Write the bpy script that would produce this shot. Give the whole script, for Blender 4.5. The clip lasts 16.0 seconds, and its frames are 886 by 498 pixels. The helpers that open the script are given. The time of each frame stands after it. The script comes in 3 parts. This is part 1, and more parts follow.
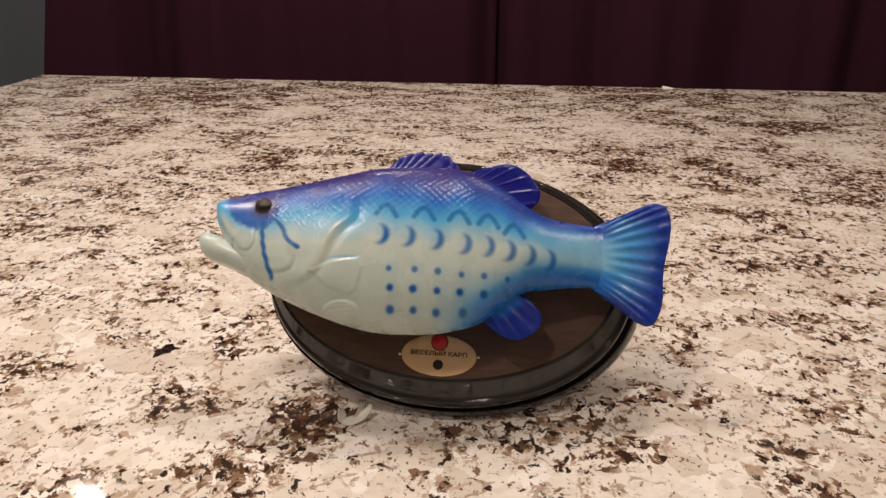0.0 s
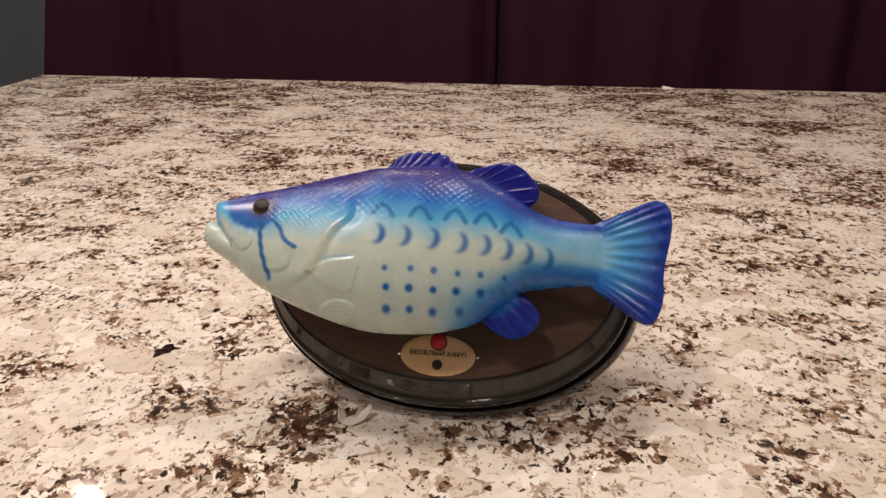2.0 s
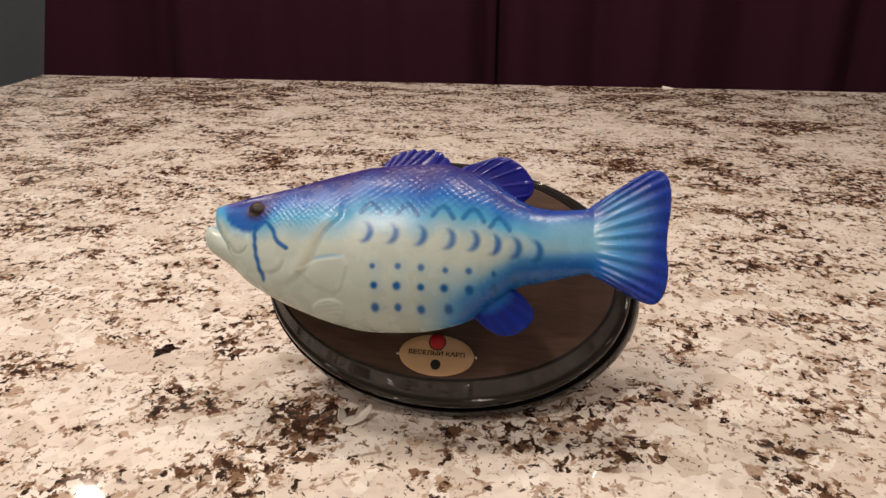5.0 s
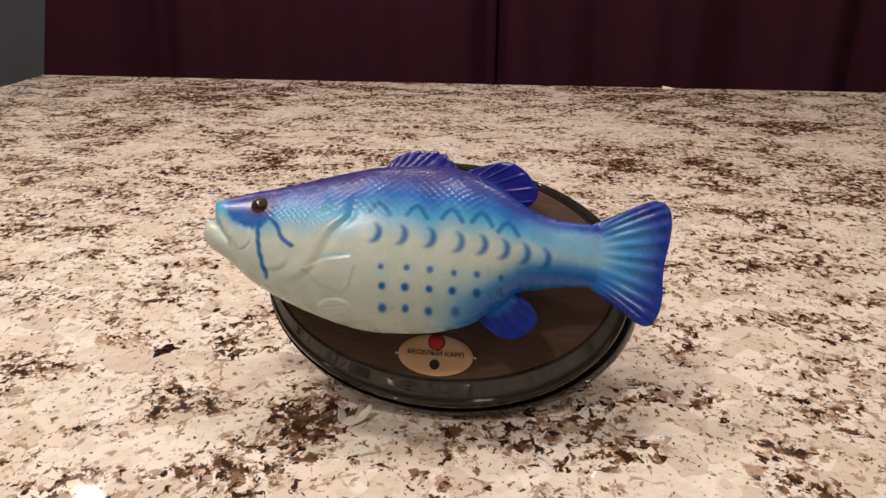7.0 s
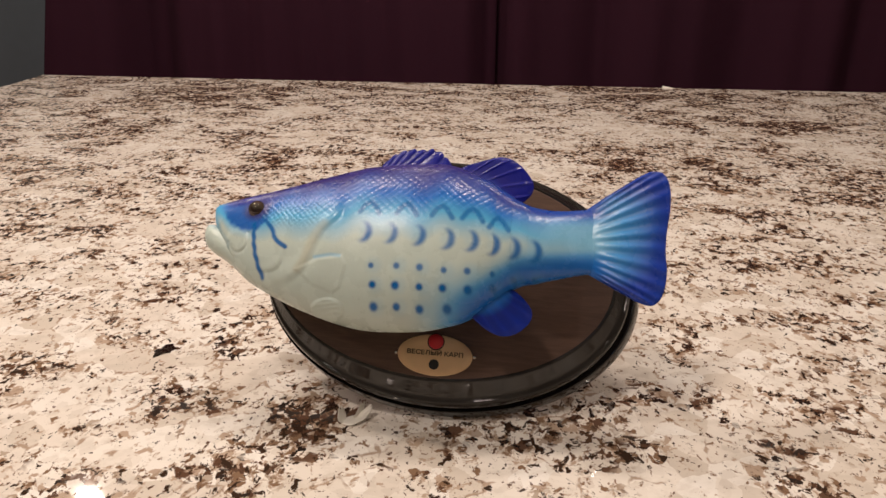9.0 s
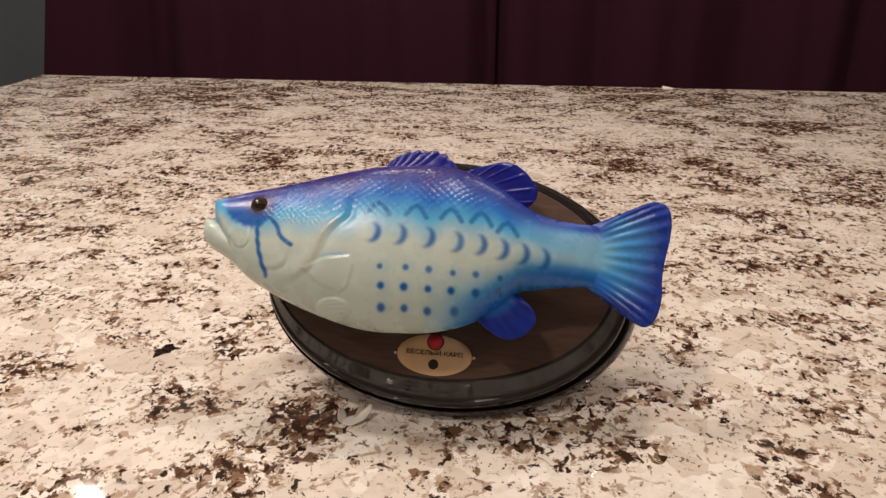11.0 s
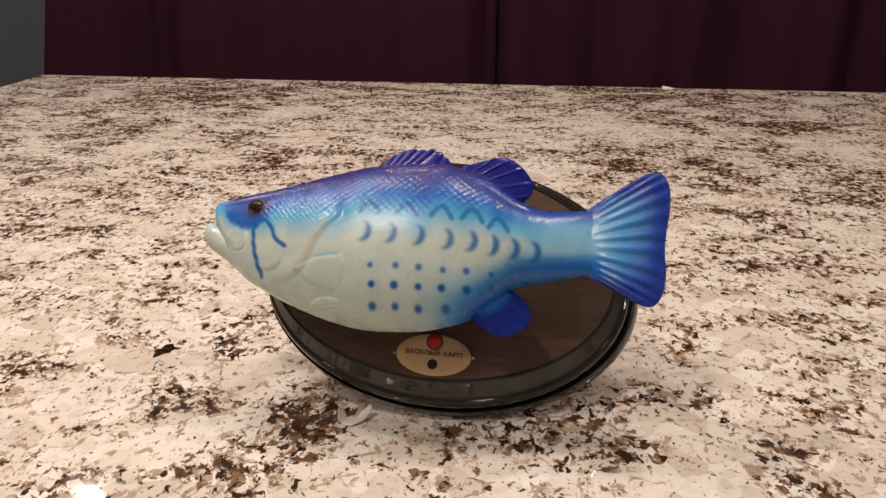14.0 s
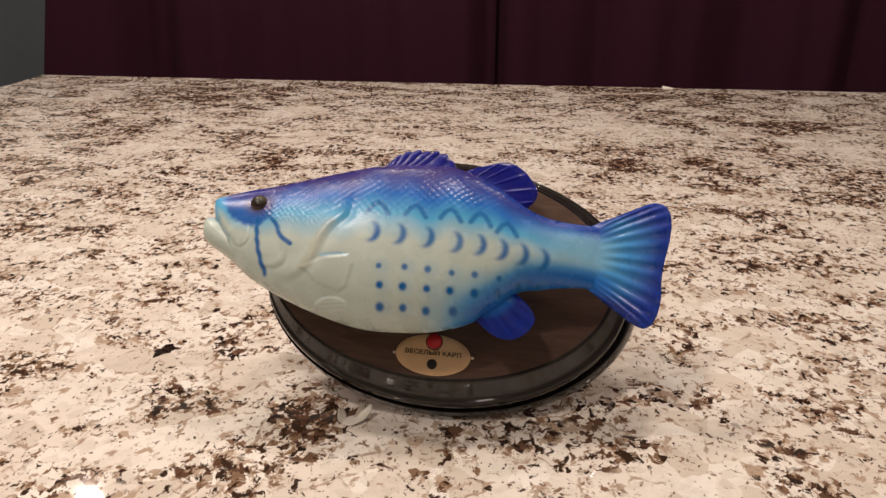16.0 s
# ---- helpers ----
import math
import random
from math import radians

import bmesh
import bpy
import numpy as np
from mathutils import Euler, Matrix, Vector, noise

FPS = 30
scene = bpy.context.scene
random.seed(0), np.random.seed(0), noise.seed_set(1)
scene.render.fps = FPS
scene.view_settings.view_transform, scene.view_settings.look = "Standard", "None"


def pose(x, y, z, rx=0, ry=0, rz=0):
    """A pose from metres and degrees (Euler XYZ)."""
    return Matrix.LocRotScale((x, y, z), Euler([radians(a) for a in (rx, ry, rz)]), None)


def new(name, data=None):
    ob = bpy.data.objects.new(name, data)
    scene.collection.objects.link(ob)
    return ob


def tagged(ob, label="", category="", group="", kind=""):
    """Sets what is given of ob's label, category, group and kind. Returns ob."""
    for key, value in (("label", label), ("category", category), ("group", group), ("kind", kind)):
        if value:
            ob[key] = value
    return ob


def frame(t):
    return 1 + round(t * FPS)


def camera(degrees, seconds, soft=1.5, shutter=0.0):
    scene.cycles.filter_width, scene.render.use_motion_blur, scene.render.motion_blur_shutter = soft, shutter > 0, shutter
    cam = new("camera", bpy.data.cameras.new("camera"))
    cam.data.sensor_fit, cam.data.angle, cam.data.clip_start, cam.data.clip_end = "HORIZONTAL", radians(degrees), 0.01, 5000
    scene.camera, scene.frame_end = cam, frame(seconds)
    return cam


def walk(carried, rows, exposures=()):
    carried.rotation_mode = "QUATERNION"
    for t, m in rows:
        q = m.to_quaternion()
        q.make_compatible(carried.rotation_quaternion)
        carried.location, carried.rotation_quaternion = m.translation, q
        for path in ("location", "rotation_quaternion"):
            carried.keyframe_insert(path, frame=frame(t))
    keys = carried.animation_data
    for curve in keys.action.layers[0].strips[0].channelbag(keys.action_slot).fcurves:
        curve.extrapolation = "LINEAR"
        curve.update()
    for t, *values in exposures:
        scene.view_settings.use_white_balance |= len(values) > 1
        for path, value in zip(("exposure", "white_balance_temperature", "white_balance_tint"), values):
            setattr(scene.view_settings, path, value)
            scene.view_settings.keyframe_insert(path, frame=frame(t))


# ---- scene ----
cam = camera(60, 16.0, soft=1.5, shutter=0.5)
EYE = pose(0, 0, 0.3565, 67.5, 0, 0)
walk(cam, [(0, EYE), (16.0, EYE)], exposures=[(0, 0.0), (16.0, 0.0)])

# ---- light ----
CEIL = 1.58
FLOOR = -0.92
world = bpy.data.worlds.new("world")
scene.world = world
world.use_nodes = True
world.node_tree.nodes["Background"].inputs[0].default_value = (0.9, 0.8, 0.7, 1)
world.node_tree.nodes["Background"].inputs[1].default_value = 0.02

LAMPS = [(-1.30, 2.245, 7), (-0.95, 0.75, 11), (-0.50, 1.05, 6), (0.25, 0.85, 6), (-0.20, 2.1, 4.5), (1.4, 0.65, 7.5), (0.90, 2.1, 3.8), (-0.55, -0.02, 9), (-1.2, -2.0, 2.0), (1.7, -1.9, 2.2), (0.1, -2.2, 2.0), (-0.95, -0.4, 2.0), (1.25, -0.8, 2.4)]


def lamp(x, y, watts):
    data = bpy.data.lights.new("downlight", "AREA")
    data.shape, data.size, data.energy, data.color = "DISK", 0.08 if y > 2 else 0.125, 0.985 * watts, (1.0, 0.845, 0.73)
    ob = new("downlight", data)
    ob.matrix_world = pose(x, y, CEIL - 0.012)
    return ob


for lx, ly, lw in LAMPS:
    lamp(lx, ly, lw)


# ---- materials ----
def material(name):
    m = bpy.data.materials.new(name)
    m.use_nodes = True
    nt = m.node_tree
    return m, nt, nt.nodes["Principled BSDF"]


def node(nt, kind, **values):
    n = nt.nodes.new(kind)
    for key, value in values.items():
        if key in n.inputs:
            n.inputs[key].default_value = value
        else:
            setattr(n, key, value)
    return n


def ramp(nt, source, stops):
    n = nt.nodes.new("ShaderNodeValToRGB")
    while len(n.color_ramp.elements) < len(stops):
        n.color_ramp.elements.new(0.5)
    for e, (p, c) in zip(n.color_ramp.elements, stops):
        e.position, e.color = p, (*c, 1) if len(c) == 3 else c
    nt.links.new(source, n.inputs[0])
    return n.outputs[0]


def mix(nt, a, b, f, mode="MIX"):
    n = nt.nodes.new("ShaderNodeMix")
    n.data_type, n.blend_type = "RGBA", mode
    for sock, v in ((n.inputs[6], a), (n.inputs[7], b), (n.inputs[0], f)):
        if isinstance(v, bpy.types.NodeSocket):
            nt.links.new(v, sock)
        else:
            sock.default_value = (*v, 1) if isinstance(v, tuple) else v
    return n.outputs[2]


def calc(nt, op, a, b=0.0):
    n = nt.nodes.new("ShaderNodeMath")
    n.operation = op
    for sock, v in zip(n.inputs, (a, b)):
        if isinstance(v, bpy.types.NodeSocket):
            nt.links.new(v, sock)
        else:
            sock.default_value = v
    return n.outputs[0]


def coords(nt, scale=(1, 1, 1), turn=(0, 0, 0), shift=(0, 0, 0)):
    c = nt.nodes.new("ShaderNodeTexCoord")
    m = node(nt, "ShaderNodeMapping", Scale=scale, Rotation=turn, Location=shift)
    nt.links.new(c.outputs["Object"], m.inputs[0])
    return m.outputs[0]


def noise_tex(nt, vec, scale, detail=3.0, rough=0.55, distort=0.0):
    n = node(nt, "ShaderNodeTexNoise", Scale=scale, Detail=detail, Roughness=rough, Distortion=distort)
    nt.links.new(vec, n.inputs["Vector"])
    return n.outputs[0]


def bump(nt, bsdf, height, strength, distance):
    b = node(nt, "ShaderNodeBump", Strength=strength, Distance=distance)
    nt.links.new(height, b.inputs["Height"])
    nt.links.new(b.outputs[0], bsdf.inputs["Normal"])


# drifts of dark mica in the slab, and clear pale places: centre, reach, weight
DRIFTS = [(-0.63, 1.77, 0.11, 0.8), (-0.47, 1.83, 0.11, 0.8), (-0.19, 1.94, 0.13, 0.5), (-0.27, 1.27, 0.05, 0.8), (-0.60, 1.45, 0.08, 0.6), (0.42, 1.80, 0.09, 1.1), (0.62, 1.77, 0.09, 0.9), (0.45, 1.55, 0.06, 0.8),
          (0.69, 1.49, 0.08, 1.1), (0.30, 1.25, 0.06, 1.1), (0.44, 1.23, 0.06, 0.9), (0.60, 1.13, 0.08, 0.9), (-0.10, 0.53, 0.028, 1.5), (-0.14, 0.47, 0.022, 1.1), (-0.18, 0.45, 0.02, 1.2), (-0.12, 0.44, 0.022, 1.2),
          (-0.23, 0.56, 0.03, 0.6), (0.07, 0.49, 0.030, 0.35), (0.15, 0.47, 0.02, 0.6), (0.31, 0.50, 0.022, 0.9), (0.25, 0.45, 0.025, 0.9), (0.36, 0.55, 0.03, 0.7), (-0.36, 0.58, 0.03, 1.2), (-0.07, 0.59, 0.03, 0.5)]
CLEARINGS = [(-0.79, 1.77, 0.06, 0.9), (-0.31, 1.63, 0.05, 1.4), (-0.52, 1.36, 0.06, 1.1), (-0.24, 1.40, 0.05, 1.0), (0.29, 1.51, 0.05, 1.4), (0.40, 1.43, 0.05, 1.3), (0.70, 1.35, 0.06, 1.2), (-0.30, 0.505, 0.05, 1.0),
             (0.17, 0.51, 0.028, 1.2), (0.20, 0.44, 0.025, 0.9), (0.30, 0.44, 0.022, 1.0), (-0.16, 0.51, 0.018, 1.0), (0.29, 0.60, 0.035, 0.6), (-0.04, 0.45, 0.02, 0.6), (0.05, 1.35, 0.15, 0.5)]


def granite():
    m, nt, bsdf = material("granite")
    vec = coords(nt, turn=(0, 0, 0.25))

    def bent(scale, amount, vec=vec):
        warp = node(nt, "ShaderNodeTexNoise", Scale=scale, Detail=4.0)
        nt.links.new(vec, warp.inputs["Vector"])
        b = node(nt, "ShaderNodeVectorMath", operation="MULTIPLY_ADD")
        nt.links.new(warp.outputs[1], b.inputs[0])
        b.inputs[1].default_value = (amount,) * 3
        nt.links.new(vec, b.inputs[2])
        return b.outputs[0]

    def cells(v, scale, feature="F1", out="Color"):
        c = node(nt, "ShaderNodeTexVoronoi", Scale=scale, voronoi_dimensions="2D", feature=feature)
        nt.links.new(v, c.inputs["Vector"])
        if out == "Color":
            sep = nt.nodes.new("ShaderNodeSeparateColor")
            nt.links.new(c.outputs["Color"], sep.inputs[0])
            return sep.outputs
        return c.outputs[out]

    v1 = bent(60.0, 0.012)
    drift = node(nt, "ShaderNodeAttribute", attribute_name="drift").outputs["Fac"]
    patch = noise_tex(nt, coords(nt, scale=(0.75, 1.2, 1), turn=(0, 0, 0.3)), 15.0, 4.0, 0.62, 0.6)
    thick = calc(nt, "ADD", drift, calc(nt, "MULTIPLY", calc(nt, "SUBTRACT", patch, 0.5), 2.6))
    thick = ramp(nt, thick, [(0.0, (0, 0, 0)), (1.0, (1, 1, 1))])
    # pale crystals of several creams
    big = cells(v1, 36.0)
    pale = ramp(nt, big[0], [(0.0, (0.66, 0.585, 0.505)), (0.25, (0.77, 0.70, 0.625)), (0.6, (0.83, 0.77, 0.70)), (1.0, (0.87, 0.825, 0.77))])
    small = cells(v1, 110.0)
    pale = mix(nt, pale, (0.60, 0.53, 0.46), ramp(nt, small[0], [(0.70, (0, 0, 0)), (0.97, (0.45, 0.45, 0.45))]))
    # cloudy grey-beige inside the crystals
    cloud = noise_tex(nt, coords(nt, scale=(0.8, 1.1, 1), shift=(5, 2, 0)), 48.0, 5.0, 0.65, 0.3)
    pale = mix(nt, pale, (0.58, 0.52, 0.45), ramp(nt, cloud, [(0.50, (0, 0, 0)), (0.72, (0.6, 0.6, 0.6))]))
    # brownish seams between crystals
    seam = cells(v1, 36.0, "DISTANCE_TO_EDGE", "Distance")
    weak = noise_tex(nt, vec, 33.0, 3.0)
    seam = calc(nt, "ADD", seam, calc(nt, "MULTIPLY", calc(nt, "SUBTRACT", weak, 0.40), 0.8))
    col = mix(nt, pale, (0.36, 0.25, 0.175), ramp(nt, seam, [(0.0, (0.85, 0.85, 0.85)), (0.06, (0, 0, 0))]))

    # drawn-out flecks, thicker in the drifts
    def flecks(col, scale, level, more, colour, soft, turn, rough=0.55):
        n = noise_tex(nt, coords(nt, scale=(1.05, 0.88, 1), turn=(0, 0, turn), shift=(turn * 7, turn * 3, 0)), scale, 4.0, rough, 0.45)
        f = calc(nt, "ADD", n, calc(nt, "MULTIPLY", thick, more))
        return mix(nt, col, colour, ramp(nt, f, [(level, (0, 0, 0)), (level + soft, (1, 1, 1))]))

    # angular grains
    def grains(col, scale, share, more, colour, turn, ragged, weight=1.0):
        v = bent(scale * 0.9, ragged / scale, coords(nt, scale=(1.0, 0.92, 1), turn=(0, 0, turn), shift=(turn * 7, turn * 3, 0)))
        f = calc(nt, "ADD", share, calc(nt, "MULTIPLY", thick, more))
        f = calc(nt, "SUBTRACT", f, cells(v, scale)[1])
        f = ramp(nt, calc(nt, "MULTIPLY", f, 34.0), [(0.0, (0, 0, 0)), (1.0, (weight,) * 3)])
        return mix(nt, col, colour, f)

    col = flecks(col, 75.0, 0.608, 0.125, (0.47, 0.355, 0.27), 0.05, 0.2, 0.62)
    col = grains(col, 150.0, -0.01, 0.19, (0.37, 0.275, 0.20), 0.9, 2.4, 0.8)
    col = flecks(col, 105.0, 0.627, 0.145, (0.23, 0.142, 0.088), 0.042, 0.5, 0.62)
    col = grains(col, 120.0, -0.04, 0.19, (0.120, 0.068, 0.044), 0.5, 2.6)
    col = flecks(col, 62.0, 0.692, 0.155, (0.115, 0.058, 0.034), 0.042, 0.1, 0.66)
    col = grains(col, 150.0, -0.045, 0.18, (0.030, 0.020, 0.017), 0.35, 2.6)
    col = flecks(col, 95.0, 0.662, 0.165, (0.040, 0.022, 0.014), 0.028, 0.35, 0.6)
    col = flecks(col, 170.0, 0.660, 0.135, (0.10, 0.05, 0.030), 0.035, 0.6, 0.6)
    nt.links.new(col, bsdf.inputs["Base Color"])
    nt.links.new(ramp(nt, patch, [(0.3, (0.03, 0.03, 0.03)), (0.8, (0.065, 0.065, 0.065))]), bsdf.inputs["Roughness"])
    bump(nt, bsdf, patch, 0.008, 0.0006)
    return m


def plain(name, colour, rough, metal=0.0, spread=0.15, scale=40.0, relief=0.05, coat=0.0):
    m, nt, bsdf = material(name)
    vec = coords(nt)
    n = noise_tex(nt, vec, scale, 5.0)
    n2 = noise_tex(nt, vec, scale * 0.13, 3.0)
    f = calc(nt, "MULTIPLY", calc(nt, "ADD", n, n2), 0.5)
    lo = tuple(c * (1 - spread) for c in colour)
    hi = tuple(min(1, c * (1 + spread)) for c in colour)
    nt.links.new(ramp(nt, f, [(0.3, lo), (0.7, hi)]), bsdf.inputs["Base Color"])
    r = ramp(nt, n2, [(0.3, (rough * 0.85,) * 3), (0.7, (min(1, rough * 1.2),) * 3)])
    nt.links.new(r, bsdf.inputs["Roughness"])
    bsdf.inputs["Metallic"].default_value = metal
    bsdf.inputs["Coat Weight"].default_value = coat
    bump(nt, bsdf, n, relief, 0.001)
    return m


def wood_print():
    m, nt, bsdf = material("wood_print")
    vec = coords(nt, scale=(1, 7, 1), turn=(0, 0, 0.06))
    n = noise_tex(nt, vec, 22.0, 6.0, 0.6, 1.2)
    fine = noise_tex(nt, coords(nt, scale=(1, 22, 1)), 60.0, 4.0)
    f = calc(nt, "ADD", calc(nt, "MULTIPLY", n, 0.7), calc(nt, "MULTIPLY", fine, 0.3))
    nt.links.new(ramp(nt, f, [(0.3, (0.058, 0.032, 0.0225)), (0.5, (0.085, 0.049, 0.035)), (0.7, (0.118, 0.070, 0.050))]), bsdf.inputs["Base Color"])
    bsdf.inputs["Roughness"].default_value = 0.42
    bsdf.inputs["Specular IOR Level"].default_value = 0.28
    bump(nt, bsdf, fine, 0.06, 0.0005)
    return m


def painted_rubber(name, low, high, gloss):
    m, nt, bsdf = material(name)
    a = node(nt, "ShaderNodeAttribute", attribute_name="paint")
    n = noise_tex(nt, coords(nt), 900.0, 3.0)
    n2 = noise_tex(nt, coords(nt), 60.0, 4.0)
    col = mix(nt, a.outputs[0], (1, 1, 1), 0.0)
    speck = ramp(nt, n2, [(0.3, (0.93, 0.93, 0.93)), (0.7, (1, 1, 1))])
    nt.links.new(mix(nt, col, speck, 1.0, "MULTIPLY"), bsdf.inputs["Base Color"])
    nt.links.new(ramp(nt, n2, [(0.3, (low,) * 3), (0.7, (high,) * 3)]), bsdf.inputs["Roughness"])
    bsdf.inputs["Specular IOR Level"].default_value = gloss
    bsdf.inputs["Subsurface Weight"].default_value = 0.05
    bsdf.inputs["Subsurface Radius"].default_value = (0.004, 0.003, 0.002)
    bsdf.inputs["Subsurface Scale"].default_value = 1.0
    n3 = noise_tex(nt, coords(nt, scale=(1.5, 0.7, 1)), 230.0, 3.0, 0.6, 0.4)
    both = calc(nt, "ADD", calc(nt, "MULTIPLY", n, 0.25), calc(nt, "MULTIPLY", n3, 0.9))
    bump(nt, bsdf, both, 0.20, 0.0006)
    return m


def curtain_cloth():
    m, nt, bsdf = material("curtain_cloth")
    weave = noise_tex(nt, coords(nt, scale=(1, 1, 0.25)), 420.0, 3.0)
    broad = noise_tex(nt, coords(nt, scale=(1, 1, 0.1)), 3.0, 3.0)
    c = mix(nt, (0.054, 0.0165, 0.0310), (0.032, 0.0100, 0.0205), broad)
    nt.links.new(mix(nt, c, (0.044, 0.0135, 0.0265), weave), bsdf.inputs["Base Color"])
    bsdf.inputs["Roughness"].default_value = 0.85
    bsdf.inputs["Specular IOR Level"].default_value = 0.08
    bump(nt, bsdf, weave, 0.3, 0.001)
    return m


GRANITE = granite()
WALL = plain("wall_paint", (0.135, 0.165, 0.200), 0.7, spread=0.05, scale=30)
ROOM = plain("room_paint", (0.55, 0.52, 0.48), 0.7, spread=0.05, scale=30)
CEILING = plain("ceiling_paint", (0.78, 0.76, 0.72), 0.8, spread=0.03, scale=60)
FLOOR_MAT = plain("floor_wood", (0.20, 0.12, 0.07), 0.45, spread=0.3, scale=6)
CABINET = plain("cabinet_paint", (0.30, 0.24, 0.19), 0.45, spread=0.1, scale=20)
CURTAIN = curtain_cloth()
PLASTIC = plain("glossy_dark_plastic", (0.022, 0.020, 0.018), 0.06, spread=0.2, scale=35, relief=0.004, coat=0.0)
LIP = plain("dark_plastic_lip", (0.018, 0.016, 0.015), 0.10, spread=0.2, scale=35, relief=0.006, coat=0.4)
WOOD = wood_print()
BRASS = plain("gold_label", (0.70, 0.47, 0.26), 0.4, metal=0.05, spread=0.08, scale=90, relief=0.02)
STUD = plain("polished_stud", (0.8, 0.76, 0.7), 0.12, metal=1.0, spread=0.03, relief=0.0)
RED = plain("red_plastic", (0.48, 0.012, 0.02), 0.3, spread=0.08, relief=0.02)
BLACK = plain("black_plastic", (0.006, 0.005, 0.005), 0.55, relief=0.02)
INK = plain("dark_ink", (0.012, 0.008, 0.007), 0.9, relief=0.0)
RUBBER = painted_rubber("painted_rubber", 0.23, 0.31, 0.42)
FIN_RUBBER = painted_rubber("fin_rubber", 0.21, 0.27, 0.26)
EYE_DARK = plain("eye_dark", (0.018, 0.009, 0.006), 0.07, spread=0.3, scale=300, relief=0.0, coat=1.0)
EYE_RING = plain("eye_ring", (0.045, 0.020, 0.010), 0.12, spread=0.3, scale=300, relief=0.0, coat=1.0)
SCRAP = plain("thin_white_plastic", (0.84, 0.81, 0.74), 0.35, spread=0.06, scale=120, relief=0.05)
METAL = plain("white_metal", (0.75, 0.74, 0.72), 0.4, spread=0.03)


# ---- building helpers ----
def mesh_of(name, verts, faces, smooth=True):
    me = bpy.data.meshes.new(name)
    me.from_pydata([tuple(v) for v in verts], [], [tuple(f) for f in faces])
    me.update()
    if smooth:
        me.polygons.foreach_set("use_smooth", [True] * len(me.polygons))
    return me


def part(name, data, mat, parent=None, label=""):
    if isinstance(data, bmesh.types.BMesh):
        bm, data = data, bpy.data.meshes.new(name)
        bm.to_mesh(data)
        bm.free()
    data.materials.append(mat)
    ob = new(name, data)
    if parent:
        ob.parent = parent
    return tagged(ob, label)


def thing(name, label, category, m=None, kind="", group=""):
    ob = tagged(new(name), label, category, group, kind)
    if m:
        ob.matrix_world = m
    return ob


def box(x0, y0, z0, x1, y1, z1, bevel=0.0, segs=2):
    bm = bmesh.new()
    bmesh.ops.create_cube(bm, size=1.0, matrix=Matrix.Translation(((x0 + x1) / 2, (y0 + y1) / 2, (z0 + z1) / 2)) @ Matrix.Diagonal((x1 - x0, y1 - y0, z1 - z0, 1)))
    if bevel:
        bmesh.ops.bevel(bm, geom=bm.edges[:], offset=bevel, segments=segs, profile=0.5, affect="EDGES")
    return bm


def rings(rows, close_start=False, close_end=False):
    """Skin a list of equal closed rings of points."""
    n = len(rows[0])
    verts = [p for row in rows for p in row]
    faces = []
    for i in range(len(rows) - 1):
        for j in range(n):
            k = (j + 1) % n
            faces.append((i * n + j, i * n + k, (i + 1) * n + k, (i + 1) * n + j))
    if close_start:
        verts.append(np.mean(np.array(rows[0]), axis=0))
        c = len(verts) - 1
        faces += [(c, (j + 1) % n, j) for j in range(n)]
    if close_end:
        verts.append(np.mean(np.array(rows[-1]), axis=0))
        c, b = len(verts) - 1, (len(rows) - 1) * n
        faces += [(c, b + j, b + (j + 1) % n) for j in range(n)]
    return verts, faces


def oval(a, b, z, n=160, cx=0.0, cy=0.0):
    t = np.linspace(0, 2 * np.pi, n, endpoint=False)
    return np.c_[cx + a * np.cos(t), cy + b * np.sin(t), np.full(n, z)]


# ---- the room ----
def room():
    x0, x1, y0, y1 = -3.2, 3.4, -2.6, 3.35
    t = 0.12
    tagged(part("floor", box(x0 - t, y0 - t, FLOOR - 0.1, x1 + t, y1 + t, FLOOR), FLOOR_MAT), "brown wooden kitchen floor", "floor", kind="structure")
    tagged(part("ceiling", box(x0 - t, y0 - t, CEIL, x1 + t, y1 + t, CEIL + 0.1), CEILING), "white painted ceiling with round downlights", "ceiling", kind="structure")
    tagged(part("wall_north", box(x0, y1, FLOOR, x1, y1 + t, CEIL), WALL), "dark grey painted wall behind the curtain", "wall", kind="structure")
    tagged(part("wall_south", box(x0, y0 - t, FLOOR, x1, y0, CEIL), ROOM), "plain beige painted wall", "wall", kind="structure")
    tagged(part("wall_west", box(x0 - t, y0 - t, FLOOR, x0, y1 + t, CEIL), ROOM), "plain beige painted wall", "wall", kind="structure")
    tagged(part("wall_east", box(x1, y0 - t, FLOOR, x1 + t, y1 + t, CEIL), ROOM), "plain beige painted wall", "wall", kind="structure")


TURN = -6.6
CORNER = pose(-1.077, 2.088, 0, 0, 0, TURN)


